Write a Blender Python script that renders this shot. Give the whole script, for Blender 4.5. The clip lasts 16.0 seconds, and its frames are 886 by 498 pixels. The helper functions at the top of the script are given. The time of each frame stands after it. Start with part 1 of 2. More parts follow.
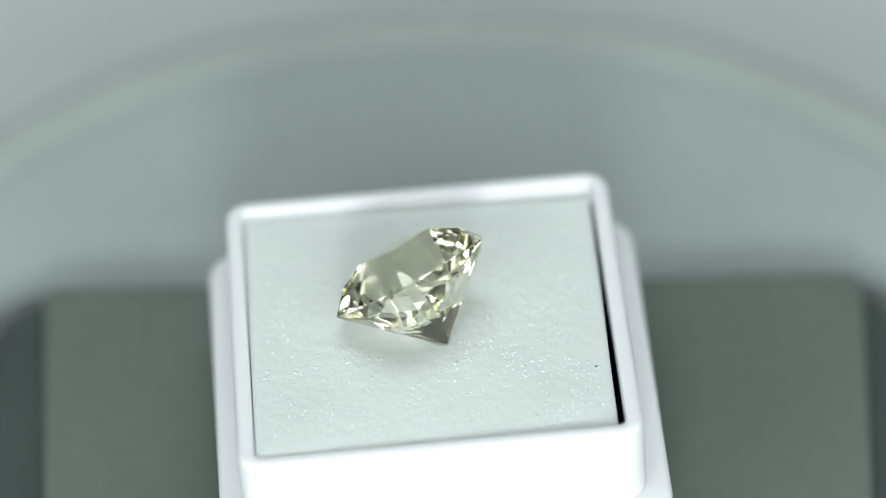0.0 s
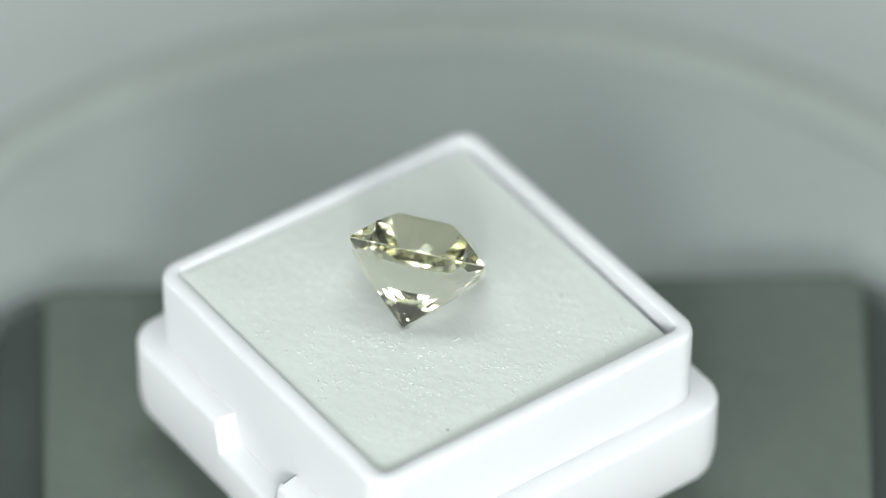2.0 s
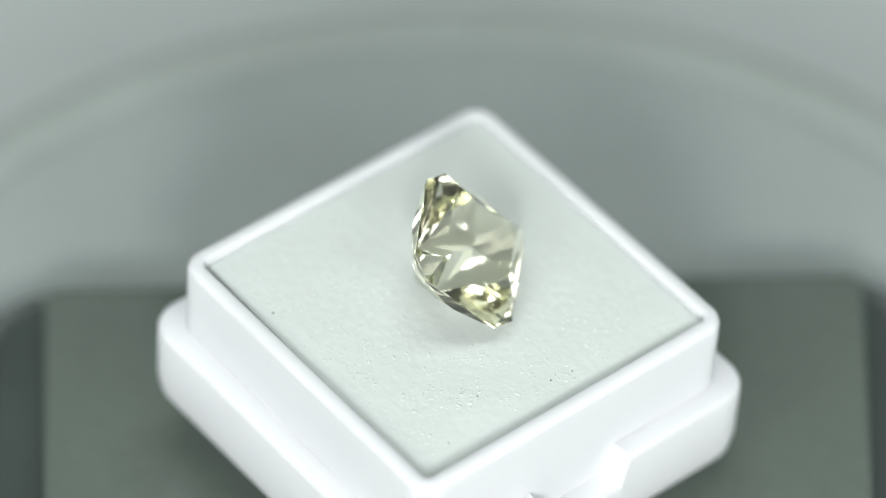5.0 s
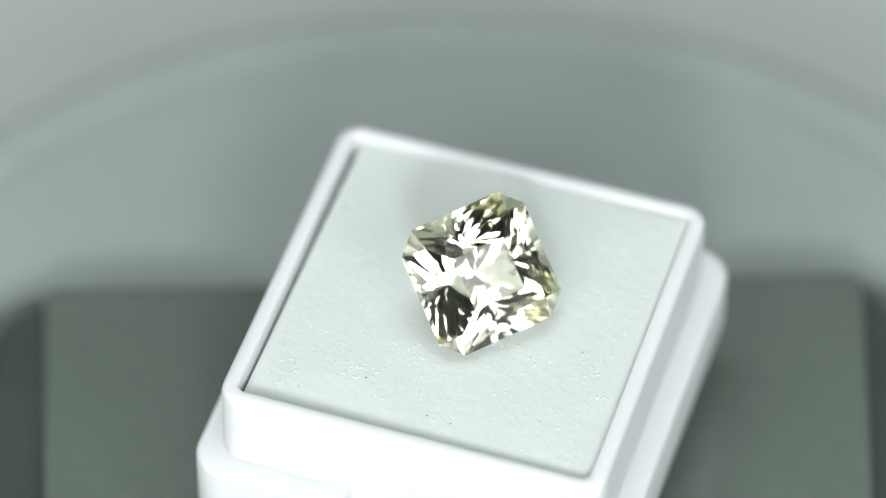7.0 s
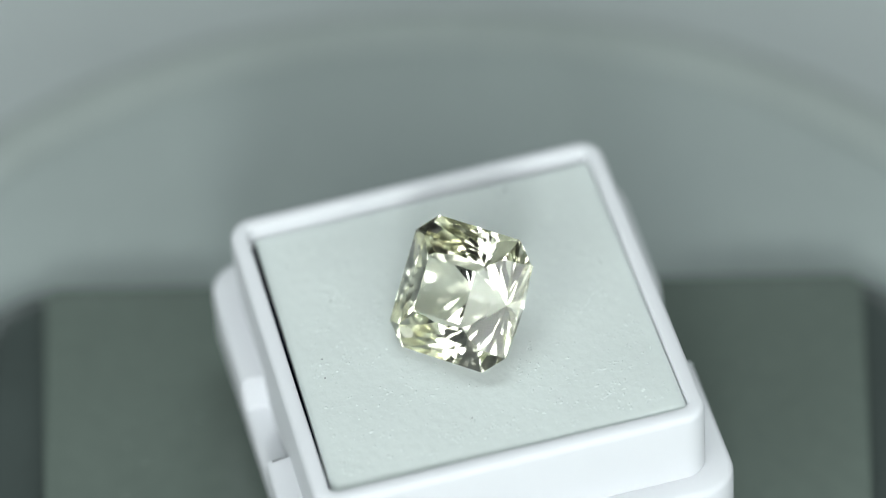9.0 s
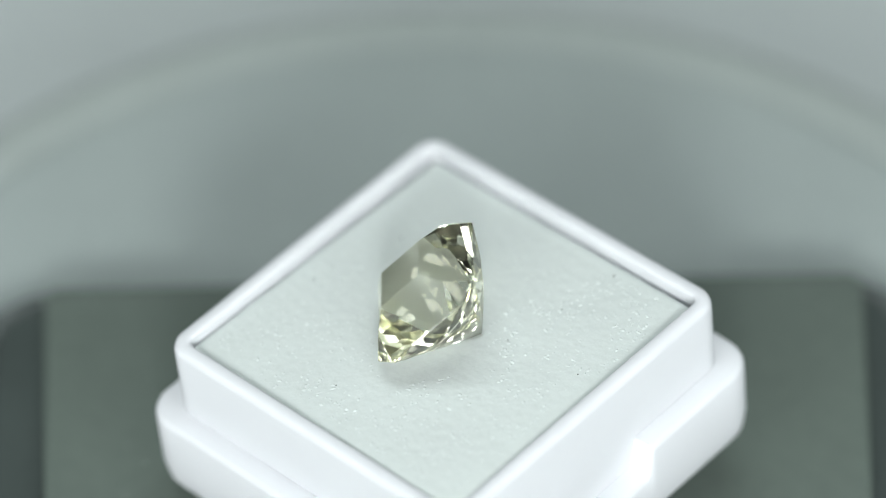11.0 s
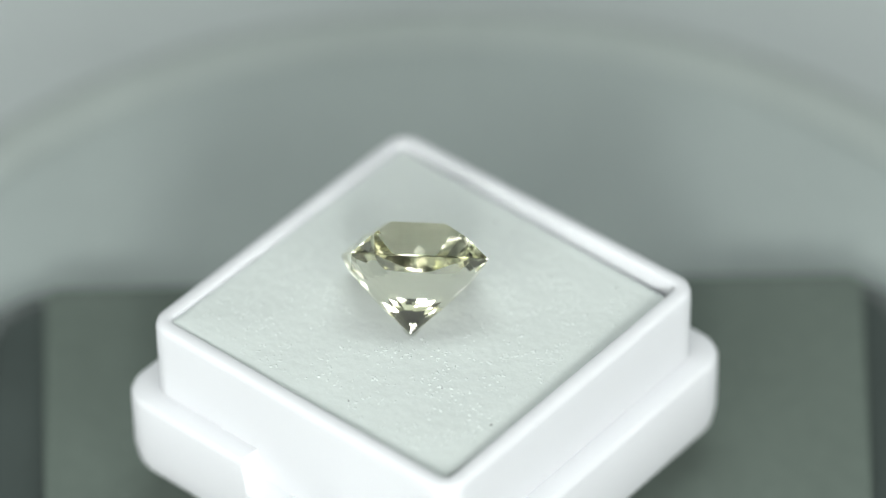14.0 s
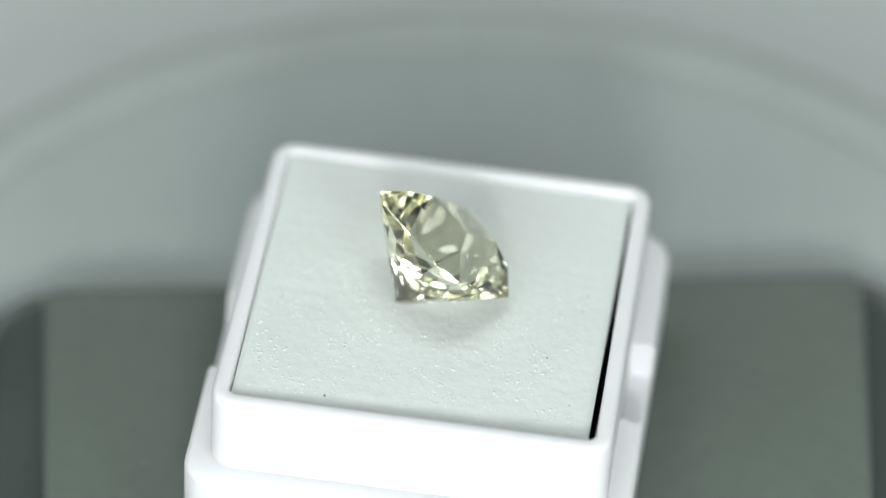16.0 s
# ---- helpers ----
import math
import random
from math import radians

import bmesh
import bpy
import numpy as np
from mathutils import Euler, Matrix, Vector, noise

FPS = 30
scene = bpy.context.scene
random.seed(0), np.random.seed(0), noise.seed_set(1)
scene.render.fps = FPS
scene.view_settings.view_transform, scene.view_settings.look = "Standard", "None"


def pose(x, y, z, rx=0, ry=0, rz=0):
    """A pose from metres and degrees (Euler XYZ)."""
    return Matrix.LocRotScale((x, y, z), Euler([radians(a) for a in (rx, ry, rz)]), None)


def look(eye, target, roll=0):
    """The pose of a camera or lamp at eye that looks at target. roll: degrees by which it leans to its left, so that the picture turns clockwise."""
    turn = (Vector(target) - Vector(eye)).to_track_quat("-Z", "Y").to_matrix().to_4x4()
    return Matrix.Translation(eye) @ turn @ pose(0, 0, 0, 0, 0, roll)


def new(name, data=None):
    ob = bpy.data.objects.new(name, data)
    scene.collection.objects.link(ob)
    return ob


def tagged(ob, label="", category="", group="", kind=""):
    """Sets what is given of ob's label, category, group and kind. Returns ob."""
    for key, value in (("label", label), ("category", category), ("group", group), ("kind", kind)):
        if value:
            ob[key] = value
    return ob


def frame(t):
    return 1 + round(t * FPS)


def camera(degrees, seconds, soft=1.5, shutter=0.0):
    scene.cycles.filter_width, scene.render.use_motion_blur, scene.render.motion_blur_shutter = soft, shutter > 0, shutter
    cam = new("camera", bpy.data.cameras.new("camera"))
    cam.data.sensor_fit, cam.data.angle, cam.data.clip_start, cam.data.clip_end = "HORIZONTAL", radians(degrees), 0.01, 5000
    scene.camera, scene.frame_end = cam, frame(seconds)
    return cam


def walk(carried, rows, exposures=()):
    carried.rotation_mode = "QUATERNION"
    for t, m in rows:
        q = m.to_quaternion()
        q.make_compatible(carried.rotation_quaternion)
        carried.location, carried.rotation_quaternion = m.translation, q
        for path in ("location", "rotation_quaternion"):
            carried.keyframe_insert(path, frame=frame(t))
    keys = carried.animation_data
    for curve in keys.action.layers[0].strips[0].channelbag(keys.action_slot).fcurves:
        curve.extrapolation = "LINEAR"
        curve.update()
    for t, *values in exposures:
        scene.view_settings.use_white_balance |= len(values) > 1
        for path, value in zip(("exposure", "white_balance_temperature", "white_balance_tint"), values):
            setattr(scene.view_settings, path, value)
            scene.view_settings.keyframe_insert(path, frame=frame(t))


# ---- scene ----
# ---------------------------------------------------------------- camera
CAM = pose(0.0, -0.20492, 0.22399, 90 - 44.643, 0, 0.038) @ pose(0, 0, 0, 0, 0, -1.168)
cam = camera(11.935, 16.0, soft=1.0)
cam.data.dof.use_dof = True
cam.data.dof.focus_distance = 0.2875
cam.data.dof.aperture_fstop = 11.5
walk(cam, [(0.0, CAM), (16.0, CAM)],
     exposures=[(0.0, 0.02, 6390, 8), (1.5, 0.02, 6560, 9), (7.0, 0.01, 6500, 9), (8.0, -0.14, 6400, 9), (9.2, -0.24, 6270, 7),
                (11.4, 0.0, 6370, 9), (12.5, 0.0, 6390, 8), (13.5, 0.0, 6510, 9), (14.5, 0.0, 6540, 9), (16.0, -0.01, 6510, 9)])

MM = 0.001
PHASE, SPIN, PERIOD = 3.150, -28.8356, 12.49      # turntable angle at the start, degrees per second, seconds a turn


# ---------------------------------------------------------------- light
world = bpy.data.worlds.new("world")
world.use_nodes = True
world.node_tree.nodes["Background"].inputs[0].default_value = (0.75, 0.85, 0.9, 1)
world.node_tree.nodes["Background"].inputs[1].default_value = 0.05
scene.world = world
scene.cycles.sample_clamp_indirect = 0.0
scene.cycles.max_bounces, scene.cycles.glossy_bounces, scene.cycles.transmission_bounces = 20, 14, 14   # light runs far inside the stone


def area_lamp(name, eye, target, sx, sy, watts, colour):
    data = bpy.data.lights.new(name, "AREA")
    data.shape, data.size, data.size_y, data.energy, data.color = "RECTANGLE", sx, sy, watts, colour
    ob = new(name, data)
    ob.matrix_world = look(eye, target)
    return ob


area_lamp("lamp_left", (-0.20, -0.36, 0.25), (0, 0, 0.01), 0.23, 0.22, 1.02, (0.975, 1.0, 0.985))
area_lamp("lamp_right", (0.20, -0.36, 0.25), (0, 0, 0.01), 0.23, 0.22, 0.88, (0.975, 1.0, 0.985))
area_lamp("lamp_front", (0.0, -0.42, 0.21), (0, 0, 0.01), 0.09, 0.07, 1.30, (0.975, 1.0, 0.99))
# unseen fill, added high at the back to brighten foam under the stone
area_lamp("added_fill_top", (0.0, 0.075, 0.47), (0, 0.0, 0), 0.34, 0.13, 1.05, (0.93, 1.0, 0.985))


# ---------------------------------------------------------------- materials
def material(name, colour, rough=0.5, metal=0.0, spec=0.5, coat=0.0, vary=0.0, vary_scale=40.0, grain=0.0,
             grain_scale=400.0, bump=0.0, bump_scale=800.0, bump_dist=0.0001, sss=0.0, sss_mm=0.6):
    m = bpy.data.materials.new(name)
    m.use_nodes = True
    nt = m.node_tree
    b = nt.nodes["Principled BSDF"]
    b.inputs["Roughness"].default_value = rough
    b.inputs["Metallic"].default_value = metal
    b.inputs["Specular IOR Level"].default_value = spec
    b.inputs["Coat Weight"].default_value = coat
    b.inputs["Coat Roughness"].default_value = 0.05
    b.inputs["Base Color"].default_value = (*colour, 1)
    if sss:
        b.inputs["Subsurface Weight"].default_value = sss
        b.inputs["Subsurface Radius"].default_value = (1.0, 1.0, 1.0)
        b.inputs["Subsurface Scale"].default_value = sss_mm * 0.001
    tc = nt.nodes.new("ShaderNodeTexCoord")

    def noise_node(scale, detail=4.0):
        n = nt.nodes.new("ShaderNodeTexNoise")
        n.inputs["Scale"].default_value, n.inputs["Detail"].default_value = scale, detail
        nt.links.new(tc.outputs["Object"], n.inputs["Vector"])
        return n
    if vary or grain:
        total = None
        for amount, scale in ((vary, vary_scale), (grain, grain_scale)):
            if not amount:
                continue
            mr = nt.nodes.new("ShaderNodeMapRange")
            mr.inputs["From Min"].default_value, mr.inputs["From Max"].default_value = 0.3, 0.7
            mr.inputs["To Min"].default_value, mr.inputs["To Max"].default_value = 1 - amount, 1 + amount
            nt.links.new(noise_node(scale).outputs["Fac"], mr.inputs["Value"])
            if total is None:
                total = mr.outputs[0]
            else:
                mu = nt.nodes.new("ShaderNodeMath")
                mu.operation = "MULTIPLY"
                nt.links.new(total, mu.inputs[0])
                nt.links.new(mr.outputs[0], mu.inputs[1])
                total = mu.outputs[0]
        vm = nt.nodes.new("ShaderNodeVectorMath")
        vm.operation = "SCALE"
        vm.inputs[0].default_value = colour
        nt.links.new(total, vm.inputs["Scale"])
        nt.links.new(vm.outputs[0], b.inputs["Base Color"])
        rr = nt.nodes.new("ShaderNodeMapRange")
        rr.inputs["To Min"].default_value, rr.inputs["To Max"].default_value = max(0.0, rough - 0.06), min(1.0, rough + 0.06)
        nt.links.new(noise_node(vary_scale * 2.3).outputs["Fac"], rr.inputs["Value"])
        nt.links.new(rr.outputs[0], b.inputs["Roughness"])
    if bump:
        bp = nt.nodes.new("ShaderNodeBump")
        bp.inputs["Strength"].default_value, bp.inputs["Distance"].default_value = bump, bump_dist
        nt.links.new(noise_node(bump_scale, 6.0).outputs["Fac"], bp.inputs["Height"])
        nt.links.new(bp.outputs[0], b.inputs["Normal"])
    return m


M_PLASTIC = material("white_plastic", (0.70, 0.71, 0.735), 0.58, spec=0.25, vary=0.015, vary_scale=90, bump=0.15,
                     bump_scale=2500, bump_dist=0.00002, sss=0.25)
M_FOAM = material("white_foam", (0.60, 0.643, 0.627), 0.8, spec=0.12, vary=0.02, vary_scale=120, grain=0.015,
                  grain_scale=2500, bump=0.5, bump_scale=2600, bump_dist=0.00007)
M_BLACK_FOAM = material("black_foam", (0.005, 0.014, 0.042), 0.95, spec=0.05, vary=0.2, vary_scale=300)
M_DUST = material("pale_dust", (0.22, 0.25, 0.24), 0.9)
M_SPECK = material("dark_dust", (0.03, 0.035, 0.035), 0.8)
M_DISC = material("grey_disc", (0.335, 0.38, 0.37), 0.5, vary=0.04, vary_scale=30, grain=0.03, grain_scale=600)
M_RING = material("pale_ring", (0.37, 0.412, 0.395), 0.6, spec=0.25, vary=0.05, vary_scale=35, grain=0.03, grain_scale=500)
# tray base darker than its border: the groove's shade is in the colour
M_TRAY_SHADED = material("shaded_tray_plastic", (0.052, 0.066, 0.062), 0.35, vary=0.10, vary_scale=60, grain=0.05, grain_scale=900)
M_BORDER = material("dark_grey_plastic", (0.085, 0.098, 0.096), 0.45, vary=0.08, vary_scale=60, grain=0.05, grain_scale=900)
M_PLATE = material("smoky_plate", (0.121, 0.148, 0.130), 0.10, spec=0.5, coat=0.3, vary=0.06, vary_scale=45, grain=0.04, grain_scale=700)
M_PUTTY = material("grey_putty", (0.30, 0.30, 0.30), 0.8, vary=0.1, vary_scale=200)
M_PAPER = material("backdrop_paper", (0.60, 0.648, 0.645), 0.75, vary=0.03, vary_scale=12, grain=0.02, grain_scale=300)
# unseen surroundings, their tones chosen for what the stone mirrors
M_CEILING = material("unseen_ceiling_dark", (0.030, 0.034, 0.033), 0.85, vary=0.04, vary_scale=8, bump=0.2, bump_scale=900)
M_SIDE = material("unseen_side_grey", (0.32, 0.345, 0.34), 0.85, vary=0.04, vary_scale=8, bump=0.2, bump_scale=900)
M_BLACK = material("unseen_wall_black", (0.02, 0.02, 0.02), 0.9, vary=0.1, vary_scale=20)

M_GEM = bpy.data.materials.new("pale_yellow_crystal")
M_GEM.use_nodes = True
gem_tree = M_GEM.node_tree
gem_tree.nodes.remove(gem_tree.nodes["Principled BSDF"])
gem_glass = gem_tree.nodes.new("ShaderNodeBsdfGlass")
gem_glass.inputs["Color"].default_value = (0.996, 0.993, 0.940, 1)
gem_glass.inputs["Roughness"].default_value = 0.0
gem_glass.inputs["IOR"].default_value = 1.68
gem_tree.links.new(gem_glass.outputs[0], gem_tree.nodes["Material Output"].inputs["Surface"])


# ---------------------------------------------------------------- mesh helpers
def mesh_from(name, bm, mat, smooth=False):
    me = bpy.data.meshes.new(name)
    bmesh.ops.recalc_face_normals(bm, faces=bm.faces)
    bm.to_mesh(me)
    bm.free()
    me.materials.append(mat)
    if smooth:
        for p in me.polygons:
            p.use_smooth = True
        me.set_sharp_from_angle(angle=radians(50))
    return me


def part(name, bm, mat, parent=None, label="", smooth=False):
    ob = new(name, mesh_from(name, bm, mat, smooth))
    ob.parent = parent
    return tagged(ob, label)


def rounded_loop(hx, hy, r, per_side=28, per_corner=8):
    """A rounded rectangle, counter-clockwise from the right side, as (x, y)."""
    out = []
    cs = [(hx - r, hy - r), (-hx + r, hy - r), (-hx + r, -hy + r), (hx - r, -hy + r)]
    for k in range(4):
        cx, cy = cs[k]
        for i in range(per_corner):
            a = math.pi / 2 * (k + i / per_corner)
            out.append((cx + r * math.cos(a), cy + r * math.sin(a)))
        a = math.pi / 2 * (k + 1)
        p = (cx + r * math.cos(a), cy + r * math.sin(a))
        nx, ny = cs[(k + 1) % 4]
        q = (nx + r * math.cos(a), ny + r * math.sin(a))
        for i in range(per_side):
            f = i / per_side
            out.append((p[0] + (q[0] - p[0]) * f, p[1] + (q[1] - p[1]) * f))
    return out


def loft(rings, close_first=True, close_last=True):
    """Rings: lists of (x, y, z) of one length, in mm."""
    bm = bmesh.new()
    rows = [[bm.verts.new((x * MM, y * MM, z * MM)) for x, y, z in ring] for ring in rings]
    n = len(rows[0])
    for a, b in zip(rows, rows[1:]):
        for i in range(n):
            bm.faces.new((a[i], a[(i + 1) % n], b[(i + 1) % n], b[i]))
    if close_first:
        bm.faces.new(rows[0][::-1])
    if close_last:
        bm.faces.new(rows[-1])
    return bm


def disc_rings(profile, n=128):
    return [[(r * math.cos(2 * math.pi * i / n), r * math.sin(2 * math.pi * i / n), z) for i in range(n)] for r, z in profile]


# ---------------------------------------------------------------- the setting
FLOOR_Z = -28.0


def slab(name, x0, x1, y0, y1, z0, z1, mat):
    """A plain slab, in mm."""
    bm = loft([[(x0, y0, z0), (x1, y0, z0), (x1, y1, z0), (x0, y1, z0)], [(x0, y0, z1), (x1, y0, z1), (x1, y1, z1), (x0, y1, z1)]])
    return part(name, bm, mat)


def build_setting():
    tagged(slab("floor", -420, 420, -560, 150, FLOOR_Z - 8, FLOOR_Z, M_PAPER), "pale grey paper floor", "floor", kind="structure")
    # unseen walls and ceiling, added to shape the stone's lights and darks
    tagged(slab("wall_back", -420, 420, 150, 158, FLOOR_Z - 8, 640, M_BLACK), "unseen black back wall, added to darken the stone's tip", "wall", kind="structure")
    tagged(slab("wall_left", -428, -420, -560, 158, FLOOR_Z - 8, 640, M_SIDE), "unseen grey side wall, added for soft light from the side", "wall", kind="structure")
    tagged(slab("wall_right", 420, 428, -560, 158, FLOOR_Z - 8, 640, M_SIDE), "unseen grey side wall, added for soft light from the side", "wall", kind="structure")
    tagged(slab("wall_front", -428, 428, -568, -560, FLOOR_Z - 8, 640, M_BLACK), "unseen black front wall, added for darks in the stone", "wall", kind="structure")
    tagged(slab("ceiling", -428, 428, -568, 158, 640, 648, M_CEILING), "unseen black ceiling, added for darks in the stone", "ceiling", kind="structure")


def build_turntable():
    table = new("turntable")
    tagged(table, "small round grey plastic turntable with a pale rim", "turntable")
    part("base_drum", loft(disc_rings([(50.4, FLOOR_Z), (52.9, FLOOR_Z + 0.6), (53.4, FLOOR_Z + 2), (53.4, -6), (53.0, -5.0)])), M_RING, table, smooth=True)
    part("rim", loft(disc_rings([(53.0, -5.0), (53.7, -4.6), (53.7, -4.0), (53.3, -3.6), (52.6, -3.4), (48.9, -3.2), (48.5, -3.25), (48.4, -3.5)]),
                     False, False), M_RING, table, "pale flat rim", smooth=True)
    part("disc", loft(disc_rings([(48.4, -4.6), (48.4, -3.4), (48.2, -3.25), (47.4, -3.25)])), M_DISC, table, smooth=True)
    return table


def plate_rings(hx, hy, cy, r, z0, z1, bevel):
    def ring(inset, z):
        return [(x, y + cy, z) for x, y in rounded_loop(hx - inset, hy - inset, max(r - inset, 0.1), 6, 12)]
    return [ring(0, z0), ring(0, z1 - bevel), ring(bevel * 0.3, z1 - bevel * 0.3), ring(bevel, z1), ring(bevel + 0.6, z1)]


def build_plates():
    tray = new("display_tray")
    tagged(tray, "black plastic tray with rounded corners lying on the turntable", "tray")
    # the darker base shows beside the plate as the groove's shade line
    part("tray_base", loft(plate_rings(36.5, 25.5, -6.0, 8.0, -3.2, -1.9, 0.4)), M_TRAY_SHADED, tray, smooth=True)

    def frame_ring(inset, z):
        return [(x, y - 6.0, z) for x, y in rounded_loop(36.3 - inset, 25.3 - inset * 0.15, 7.8 - inset * 0.9, 6, 12)]
    border = [frame_ring(0.2, -1.9), frame_ring(0, -1.5), frame_ring(0.3, -1.2), frame_ring(2.4, -1.2), frame_ring(2.8, -1.4), frame_ring(2.9, -1.9)]
    part("tray_border", loft(border, False, False), M_BORDER, tray, "dark grey raised border", smooth=True)
    # the plate narrows a little towards the front
    rings = [[((x + 0.6) * (1 - 0.00165 * (19 - y)), y, z) for x, y, z in ring] for ring in plate_rings(30.6, 24.6, -6.0, 1.2, -1.6, 0.0, 0.3)]
    plate = new("glossy_plate", mesh_from("glossy_plate", loft(rings), M_PLATE, True))
    tagged(plate, "smoky grey glossy plate lying in a black tray", "plate")
    rnd = random.Random(9)
    bm = bmesh.new()                               # fine pale dust on the plate
    for _ in range(60):
        x, y = rnd.uniform(-28, 28), rnd.uniform(-16, 17)
        if math.hypot(x, y) < 16:
            continue
        got = bmesh.ops.create_icosphere(bm, subdivisions=1, radius=rnd.uniform(0.04, 0.11) * MM)
        for v in got["verts"]:
            v.co = Vector((v.co.x * rnd.uniform(0.8, 1.6), v.co.y, v.co.z * 0.4)) + Vector((x, y, 0.02)) * MM
    tagged(part("dust", bm, M_DUST, plate, "fine pale dust"), kind="stuff")


# ---------------------------------------------------------------- the gem box
A, B, C = 13.60, 12.44, 15.30         # half widths of the wall outside, inside, and of the flange
RIM_Z, STEP_Z, PAD = 12.9155, 6.855, 3.3
FOAM_Z = 12.50
TILT = pose(0, 0, 0, -3.00, -2.30, 0)
OFF_X, OFF_Y = -1.300, -0.80


def spin(t):
    a = 2 * math.pi * t / PERIOD
    return pose(0, 0, 0, 0, 0, PHASE + SPIN * t + 0.30 * math.cos(a) - 0.55 * math.sin(a))


def box_pose(t):
    return Matrix.Translation((0, 0, (PAD + RIM_Z) * MM)) @ spin(t) @ TILT @ Matrix.Translation((OFF_X * MM, OFF_Y * MM, -RIM_Z * MM))


def notch(x, y):
    """How far the flange's top is scooped out, in mm, on the two sides that have a finger notch."""
    if abs(y) < 12.6:
        return 0.0
    d = 3.7 - abs(x - 0.2)
    return 2.5 * max(0.0, min(1.0, d / 0.35))


def build_box():
    box = new("gem_box")
    tagged(box, "open white plastic gem box with stepped base flange", "box")

    def ring(h, r, z, scoop=False):
        return [(x, y, z - (notch(x, y) if scoop else 0.0)) for x, y in rounded_loop(h, h, r, 120, 10)]
    flange = [ring(11.5, 1.0, 0.5), ring(12.2, 1.2, 0.0), ring(14.3, 2.0, 0.0), ring(14.85, 2.3, 0.2), ring(15.1, 2.45, 0.7), ring(C, 2.55, 2.0),
              ring(C, 2.55, STEP_Z - 0.45, True), ring(C - 0.12, 2.45, STEP_Z - 0.14, True), ring(C - 0.42, 2.2, STEP_Z, True),
              ring(A - 0.3, 1.5, STEP_Z, True)]
    part("base_flange", loft(flange, True, False), M_PLASTIC, box, "wider white lower step with a finger notch on two sides", smooth=True)
    wall = [ring(A, 1.7, 2.2), ring(A, 1.7, RIM_Z - 0.5), ring(A - 0.1, 1.6, RIM_Z - 0.16), ring(A - 0.34, 1.4, RIM_Z), ring(B + 0.16, 0.8, RIM_Z),
            ring(B + 0.04, 0.65, RIM_Z - 0.06), ring(B, 0.6, RIM_Z - 0.18), ring(B, 0.6, 3.4)]
    part("upper_wall", loft(wall, True, True), M_PLASTIC, box, "thin white wall with a rounded rim", smooth=True)
    # added dark sheet inside the white wall: the slit's shade put in as colour
    shade_sheet = [ring(B - 0.002, 0.6, 3.45), ring(B - 0.002, 0.6, RIM_Z - 1.9), ring(B - 0.06, 0.55, RIM_Z - 1.95), ring(B - 0.06, 0.55, 3.45)]
    part("gap_shade", loft(shade_sheet, False, False), M_BLACK_FOAM, box, "added blue-black sheet standing in for the shade in the slit")
    return box


def build_putty():
    n = 40
    normal = TILT.to_3x3() @ Vector((0, 0, 1))
    rings = []
    for r, top in ((8.2, 0), (8.6, 0), (8.6, 1), (8.2, 1)):
        row = []
        for i in range(n):
            a = 2 * math.pi * i / n
            x, y = r * math.cos(a), r * math.sin(a)
            # height of the box's underside over this place
            low = Vector((0, 0, PAD + RIM_Z)) - normal * RIM_Z
            z = low.z - (normal.x * (x - low.x) + normal.y * (y - low.y)) / normal.z if top else 0.0
            row.append((x, y, z))
        rings.append(row)
    ob = new("mounting_putty", mesh_from("mounting_putty", loft(rings), M_PUTTY, True))
    return tagged(ob, "grey putty pad under the white gem box", "putty")


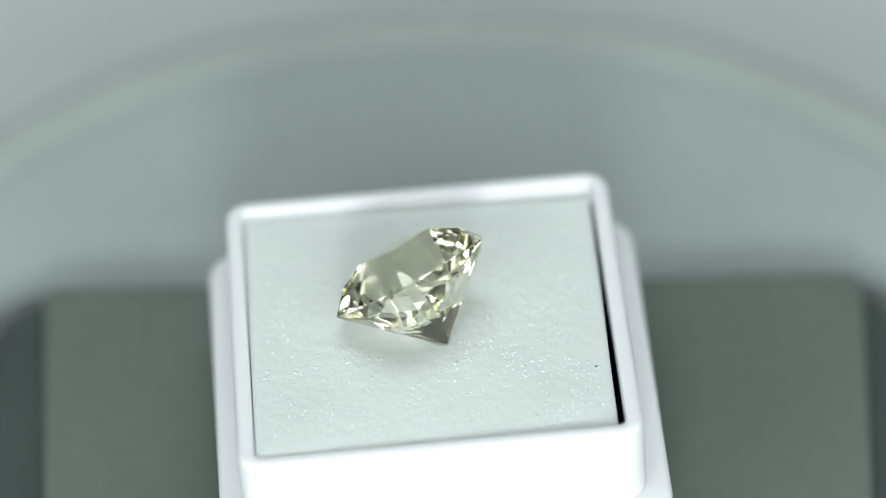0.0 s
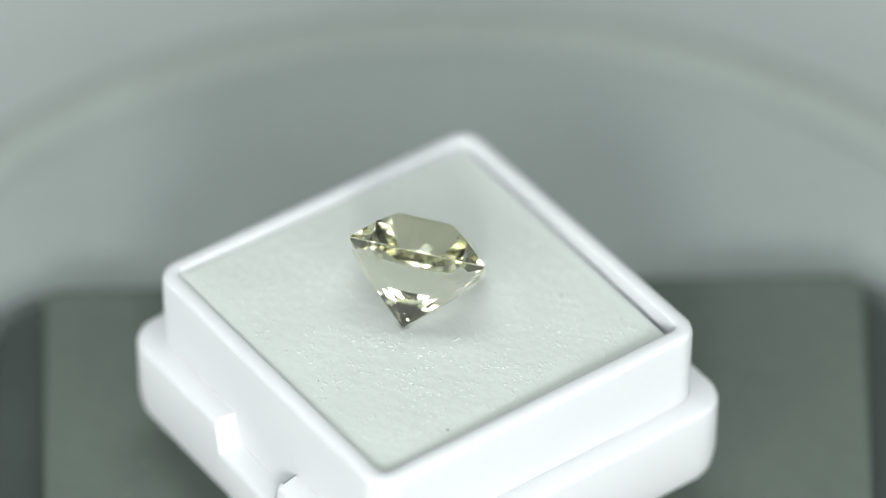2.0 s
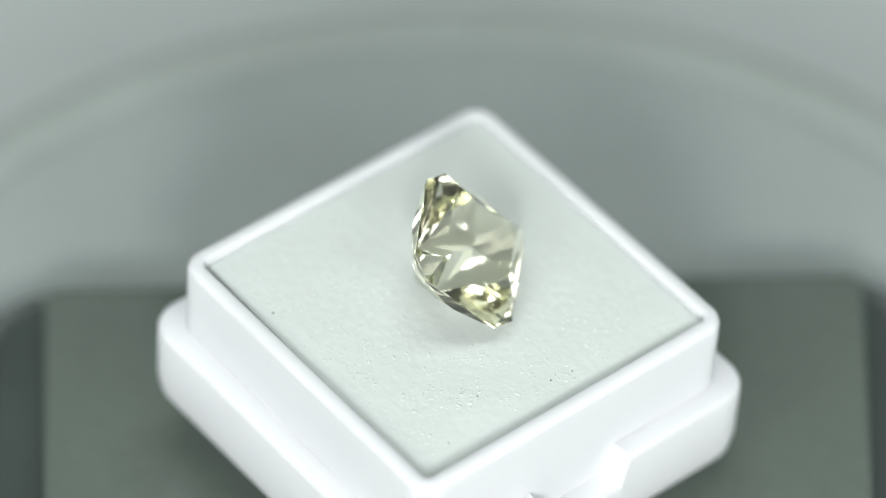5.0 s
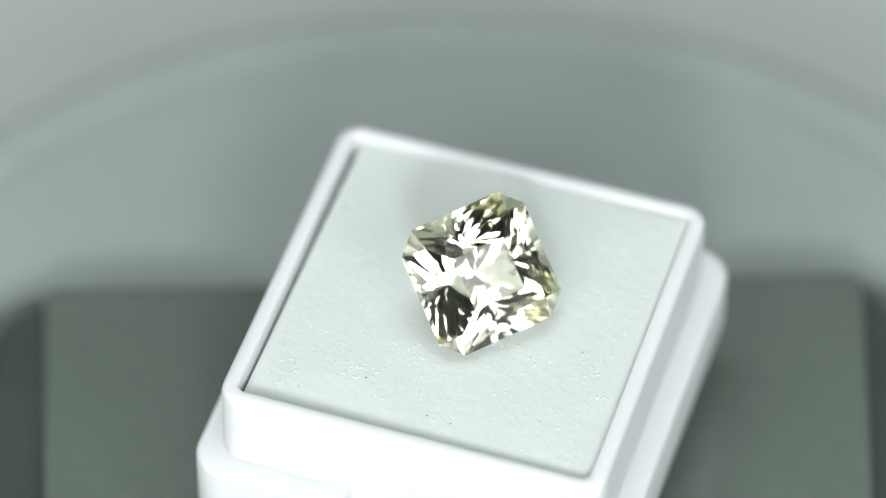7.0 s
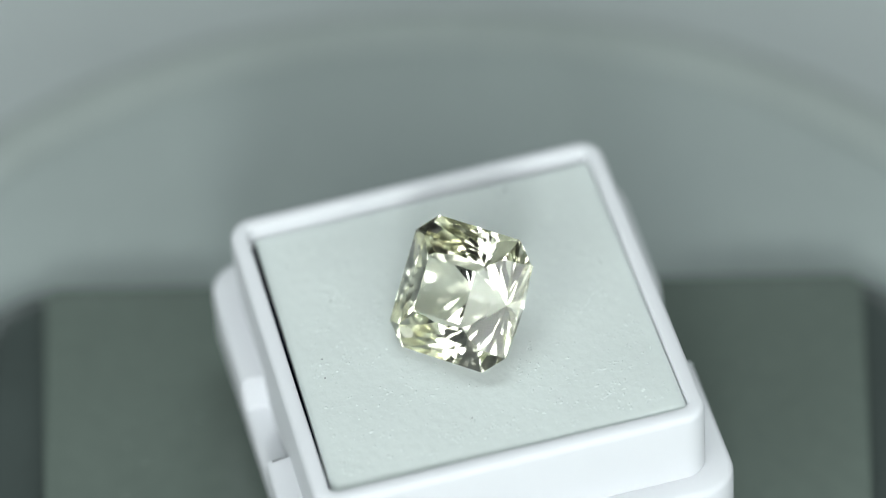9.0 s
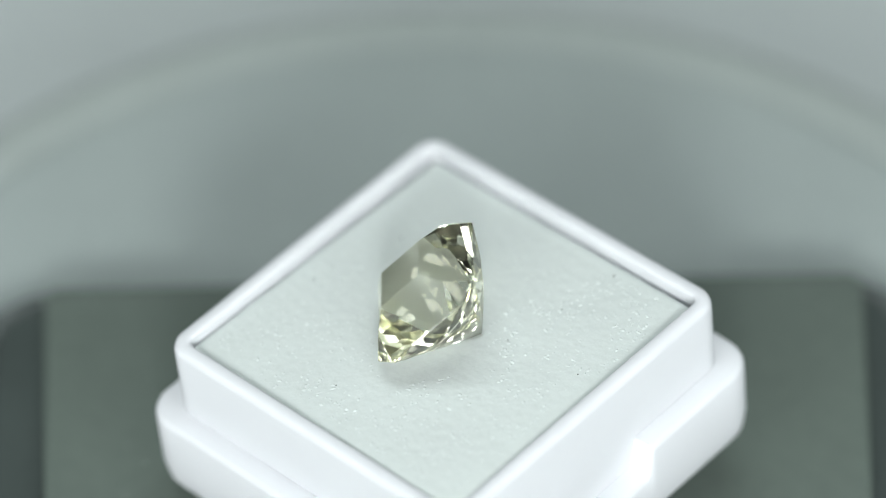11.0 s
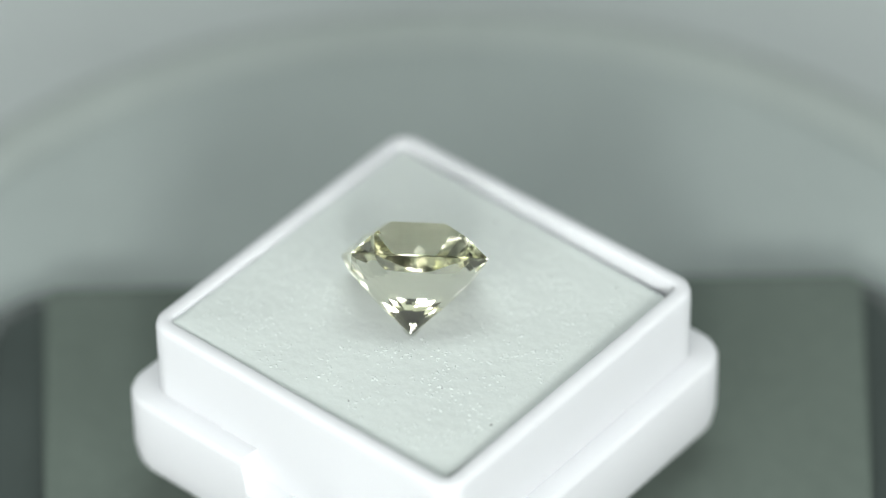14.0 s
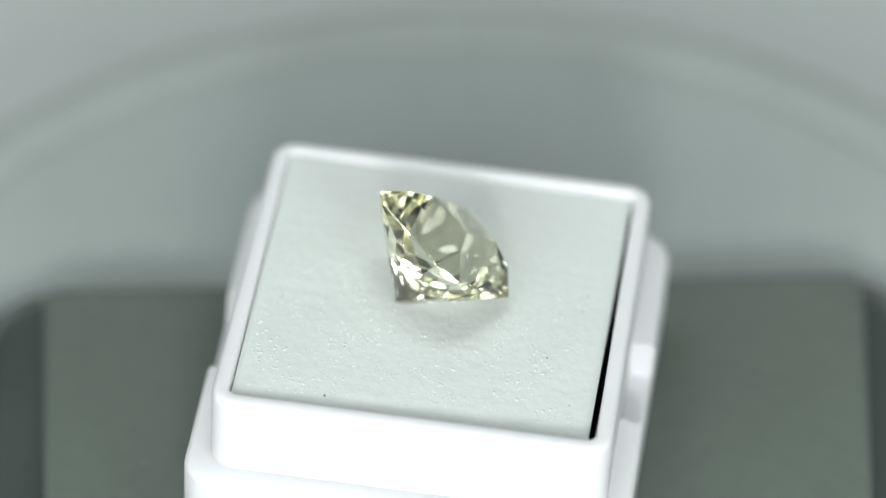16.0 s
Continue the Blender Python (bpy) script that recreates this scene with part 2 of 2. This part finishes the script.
# ---------------------------------------------------------------- the gem's cut and its place
def gem_planes():
    """The facets of the gem as (point, outward normal), in mm, with the girdle at z = 0."""
    w, ka, mu, ta, hm, ht, hp, g = 4.672, 1.438, 0.677, 0.402, 1.38, 2.28, 5.34, 0.10
    planes = []

    def through_points(p, q, r):
        p, q, r = Vector(p), Vector(q), Vector(r)
        nrm = (q - p).cross(r - p).normalized()
        if nrm.dot(p) < 0:
            nrm.negate()
        planes.append((p, nrm))

    def cone(azimuth, slope, point):
        a, b = radians(azimuth), radians(slope)
        planes.append((Vector(point), Vector((math.cos(a) * math.sin(b), math.sin(a) * math.sin(b), -math.cos(b)))))
    planes.append((Vector((0, 0, ht)), Vector((0, 0, 1))))
    for k in range(4):
        rz = Matrix.Rotation(k * math.pi / 2, 3, "Z")

        def turn(x, y, z, rz=rz):
            return rz @ Vector((x, y, z))
        planes.append((turn(w, 0, 0), turn(1, 0, 0)))
        planes.append((turn(w, w - ka, 0), turn(1, 1, 0).normalized()))
        through_points(turn(w, w - ka, 0), turn(w, -w + ka, 0), turn(w * mu, 0, hm))
        through_points(turn(w * mu, w * mu, hm), turn(w * mu, -w * mu, hm), turn(w * ta, 0, ht))
        through_points(turn(w, w - ka, 0), turn(w - ka, w, 0), turn(w * mu, w * mu, hm))
        base = 90 * k
        cone(base, 74, turn(w, 0, -g))
        cone(base + 45, 56, turn(w, w - ka, -g))
        for s in (-1, 1):
            cone(base + s * 15, 62, turn(w, s * (w - ka), -g))
        for azimuth, slope in ((0, 40.8), (22.5, 39.6), (45, 41.0), (67.5, 39.6)):
            cone(base + azimuth, slope, (0, 0, -hp))
        for radius, slope, spread in ((1.6, 42.0, (-33.75, -11.25, 11.25, 33.75)), (2.5, 44.6, (-21, -7, 7, 21)), (3.3, 48.5, (-13, 0, 13))):
            z = 0.03 - hp + 0.845 * min(radius, 1.6) + 0.905 * max(0.0, min(radius, 2.5) - 1.6) + 0.985 * max(0.0, radius - 2.5)
            for off in spread:
                a = radians(base + off)
                cone(base + off, slope, (radius * math.cos(a), radius * math.sin(a), z))
        for off in (-9, 9):
            a = radians(base + 45 + off)
            cone(base + 45 + off, 43.2, (3.0 * math.cos(a), 3.0 * math.sin(a), 0.03 - hp + 0.875 * 3.0))
    return planes


GEM_PLANES = gem_planes()
GEM_POSE = Matrix(((-0.71462, 0.54918, -0.43326, -2.4733 * MM), (-0.68679, -0.43328, 0.58359, -0.4124 * MM),
                   (0.13277, 0.71461, 0.68680, 19.612 * MM), (0, 0, 0, 1)))


def gem_underside(x, y):
    """The height of the gem's underside over a place of the box, in mm, or None beside the gem."""
    m = GEM_IN_BOX.inverted()
    o = m @ Vector((x * MM, y * MM, 0)) / MM
    d = m.to_3x3() @ Vector((0, 0, 1))
    low, high = -1e9, 1e9
    for p, n in GEM_PLANES:
        k, far = n.dot(d), n.dot(p - o)
        if abs(k) < 1e-9:
            if far < 0:
                return None
        elif k > 0:
            high = min(high, far / k)
        else:
            low = max(low, far / k)
    return low if low < high else None


GEM_POSE = pose(0, 0, 0, 0, 0, -0.68) @ GEM_POSE
GEM_IN_BOX = box_pose(0).inverted() @ spin(0) @ GEM_POSE
FOAM_LOW, FOAM_HIGH, FOAM_SKEW = -12.36, 12.05, 0.013      # the pad touches two walls and leaves a slit along the other two
FOAM_SKIN = 1.2                                            # the white upper layer over the black one


def foam_height(x, y):
    p = Vector((x, y, 0))
    rise = -0.16 * (max(abs(x), abs(y)) / 12.1) ** 4
    return rise - 0.016 * (x + y) + 0.05 * noise.noise(p * 0.25) + 0.02 * noise.noise(p * 1.3 + Vector((7, 3, 1)))


def build_foam():
    """A two-layer foam pad with a slightly wavy top and soft edges; its origin is the box's."""
    n = 200
    bm = bmesh.new()
    grid = []
    for j in range(n + 1):
        row = []
        for i in range(n + 1):
            u, v = i / n, j / n
            far_x = FOAM_HIGH + FOAM_SKEW * 12 * (2 * v - 1)
            far_y = FOAM_HIGH - FOAM_SKEW * 12 * (2 * u - 1)
            px, py = FOAM_LOW + (far_x - FOAM_LOW) * u, FOAM_LOW + (far_y - FOAM_LOW) * v
            edge = min(px - FOAM_LOW, far_x - px, py - FOAM_LOW, far_y - py)
            drop = 0.12 * max(0.0, 1 - edge / 0.45) ** 2
            z = FOAM_Z + foam_height(px, py) - drop
            if abs(px) < 8 and abs(py) < 8:          # the foam gives way under the gem
                under = [gem_underside(px + p, py + q) for p, q in ((0, 0), (0.07, 0), (-0.07, 0), (0, 0.07), (0, -0.07))]
                z = min([z] + [w - 0.12 for w in under if w is not None])
            row.append(bm.verts.new((px * MM, py * MM, z * MM)))
        grid.append(row)
    for j in range(n):
        for i in range(n):
            bm.faces.new((grid[j][i], grid[j][i + 1], grid[j + 1][i + 1], grid[j + 1][i]))
    border = grid[0][:-1] + [r[-1] for r in grid[:-1]] + grid[-1][:0:-1] + [r[0] for r in grid[:0:-1]]
    outline = [(v.co.x / MM, v.co.y / MM) for v in border]
    split = FOAM_Z - FOAM_SKIN
    low = [bm.verts.new((v.co.x, v.co.y, split * MM)) for v in border]
    m = len(border)
    for i in range(m):
        bm.faces.new((border[i], low[i], low[(i + 1) % m], border[(i + 1) % m]))
    bm.faces.new(low)
    foam = new("foam_pad")
    tagged(foam, "white foam pad with fine pits filling the gem box", "foam pad")
    part("top_layer", bm, M_FOAM, foam, smooth=True)
    ground = [[(x, y, z) for x, y in outline] for z in (3.5, split - 0.01)]
    part("lower_layer", loft(ground, True, True), M_BLACK_FOAM, foam, "black lower foam layer")
    return foam


def build_specks(foam):
    rnd = random.Random(5)

    def grain(name, x, y, size, mat):
        bm = bmesh.new()
        bmesh.ops.create_icosphere(bm, subdivisions=1, radius=size * MM)
        for v in bm.verts:
            v.co.x *= rnd.uniform(0.7, 1.5)
            v.co.z *= 0.6
        bmesh.ops.translate(bm, verts=bm.verts, vec=(x * MM, y * MM, (FOAM_Z + foam_height(x, y) + size * 0.2) * MM))
        part(name, bm, mat, foam)
    for x, y, s in SPECKS:
        grain("dust_speck", x, y, s, M_SPECK)
    # raised flecks of the foam's skin
    bm = bmesh.new()
    for _ in range(2600):
        x, y = rnd.uniform(-11.6, 11.2), rnd.uniform(-11.6, 11.2)
        if noise.noise(Vector((x * 0.45, y * 0.45, 2.0))) < rnd.uniform(-0.35, 0.35):
            continue
        if gem_underside(x, y) is not None:
            continue
        r, h, turn_by = rnd.uniform(0.035, 0.14), rnd.uniform(0.02, 0.07), rnd.uniform(0, math.pi)
        stretch = rnd.uniform(1.0, 2.0)
        z = FOAM_Z + foam_height(x, y)
        ring_low, ring_top = [], []
        for i in range(7):
            a = 2 * math.pi * i / 7
            for ring_list, k, up in ((ring_low, 1.0, -0.02), (ring_top, 0.5, h * 0.8)):
                u, v = r * k * stretch * math.cos(a), r * k * math.sin(a)
                ring_list.append(bm.verts.new(((x + u * math.cos(turn_by) - v * math.sin(turn_by)) * MM,
                                               (y + u * math.sin(turn_by) + v * math.cos(turn_by)) * MM, (z + up) * MM)))
        for i in range(7):
            bm.faces.new((ring_low[i], ring_low[(i + 1) % 7], ring_top[(i + 1) % 7], ring_top[i]))
        bm.faces.new(ring_top)
    tagged(part("foam_grain", bm, M_FOAM, foam, smooth=True), kind="stuff")


SPECKS = [(10.99, -6.09, 0.08), (6.2, -5.5, 0.05), (1.65, -4.58, 0.045), (2.2, -10.5, 0.055), (4.6, 8.25, 0.06), (-2.1, 10.3, 0.06),
          (8.75, 10.3, 0.05), (-0.37, 10.1, 0.06), (-8.8, 1.7, 0.055)]


# ---------------------------------------------------------------- the gem
def build_gem():
    planes = GEM_PLANES
    bm = bmesh.new()
    bmesh.ops.create_cube(bm, size=16)
    for co, nrm in planes:
        got = bmesh.ops.bisect_plane(bm, geom=bm.verts[:] + bm.edges[:] + bm.faces[:], dist=1e-5, plane_co=co, plane_no=nrm, clear_outer=True)
        edges = [e for e in bm.edges if e.is_boundary]
        if edges:
            bmesh.ops.holes_fill(bm, edges=edges, sides=0)
    bmesh.ops.remove_doubles(bm, verts=bm.verts, dist=1e-4)
    bmesh.ops.scale(bm, vec=(MM, MM, MM), verts=bm.verts)
    bmesh.ops.recalc_face_normals(bm, faces=bm.faces)
    gem = new("gemstone")

    def which(n):
        return "table" if n.z > 0.999 else "crown" if n.z > 0.05 else "girdle" if n.z > -0.05 else "pavilion"
    for name in ("table", "crown", "girdle", "pavilion"):
        piece = bm.copy()
        bmesh.ops.delete(piece, geom=[f for f in piece.faces if which(f.normal) != name], context="FACES")
        me = bpy.data.meshes.new(name)
        piece.to_mesh(me)
        piece.free()
        me.materials.append(M_GEM)
        new(name, me).parent = gem
    bm.free()
    return tagged(gem, "pale yellow faceted square-cut gemstone lying tilted on the foam", "gemstone")


# ---------------------------------------------------------------- build
build_setting()
build_turntable()
build_plates()
gem_box = build_box()
putty = build_putty()
foam_pad = build_foam()
build_specks(foam_pad)
gemstone = build_gem()


def motions():
    times = [0.5 * i for i in range(33)]
    walk(gem_box, [(t, box_pose(t)) for t in times])
    walk(foam_pad, [(t, box_pose(t)) for t in times])
    walk(putty, [(t, spin(t)) for t in times])
    walk(gemstone, [(t, spin(t) @ GEM_POSE) for t in times])


motions()
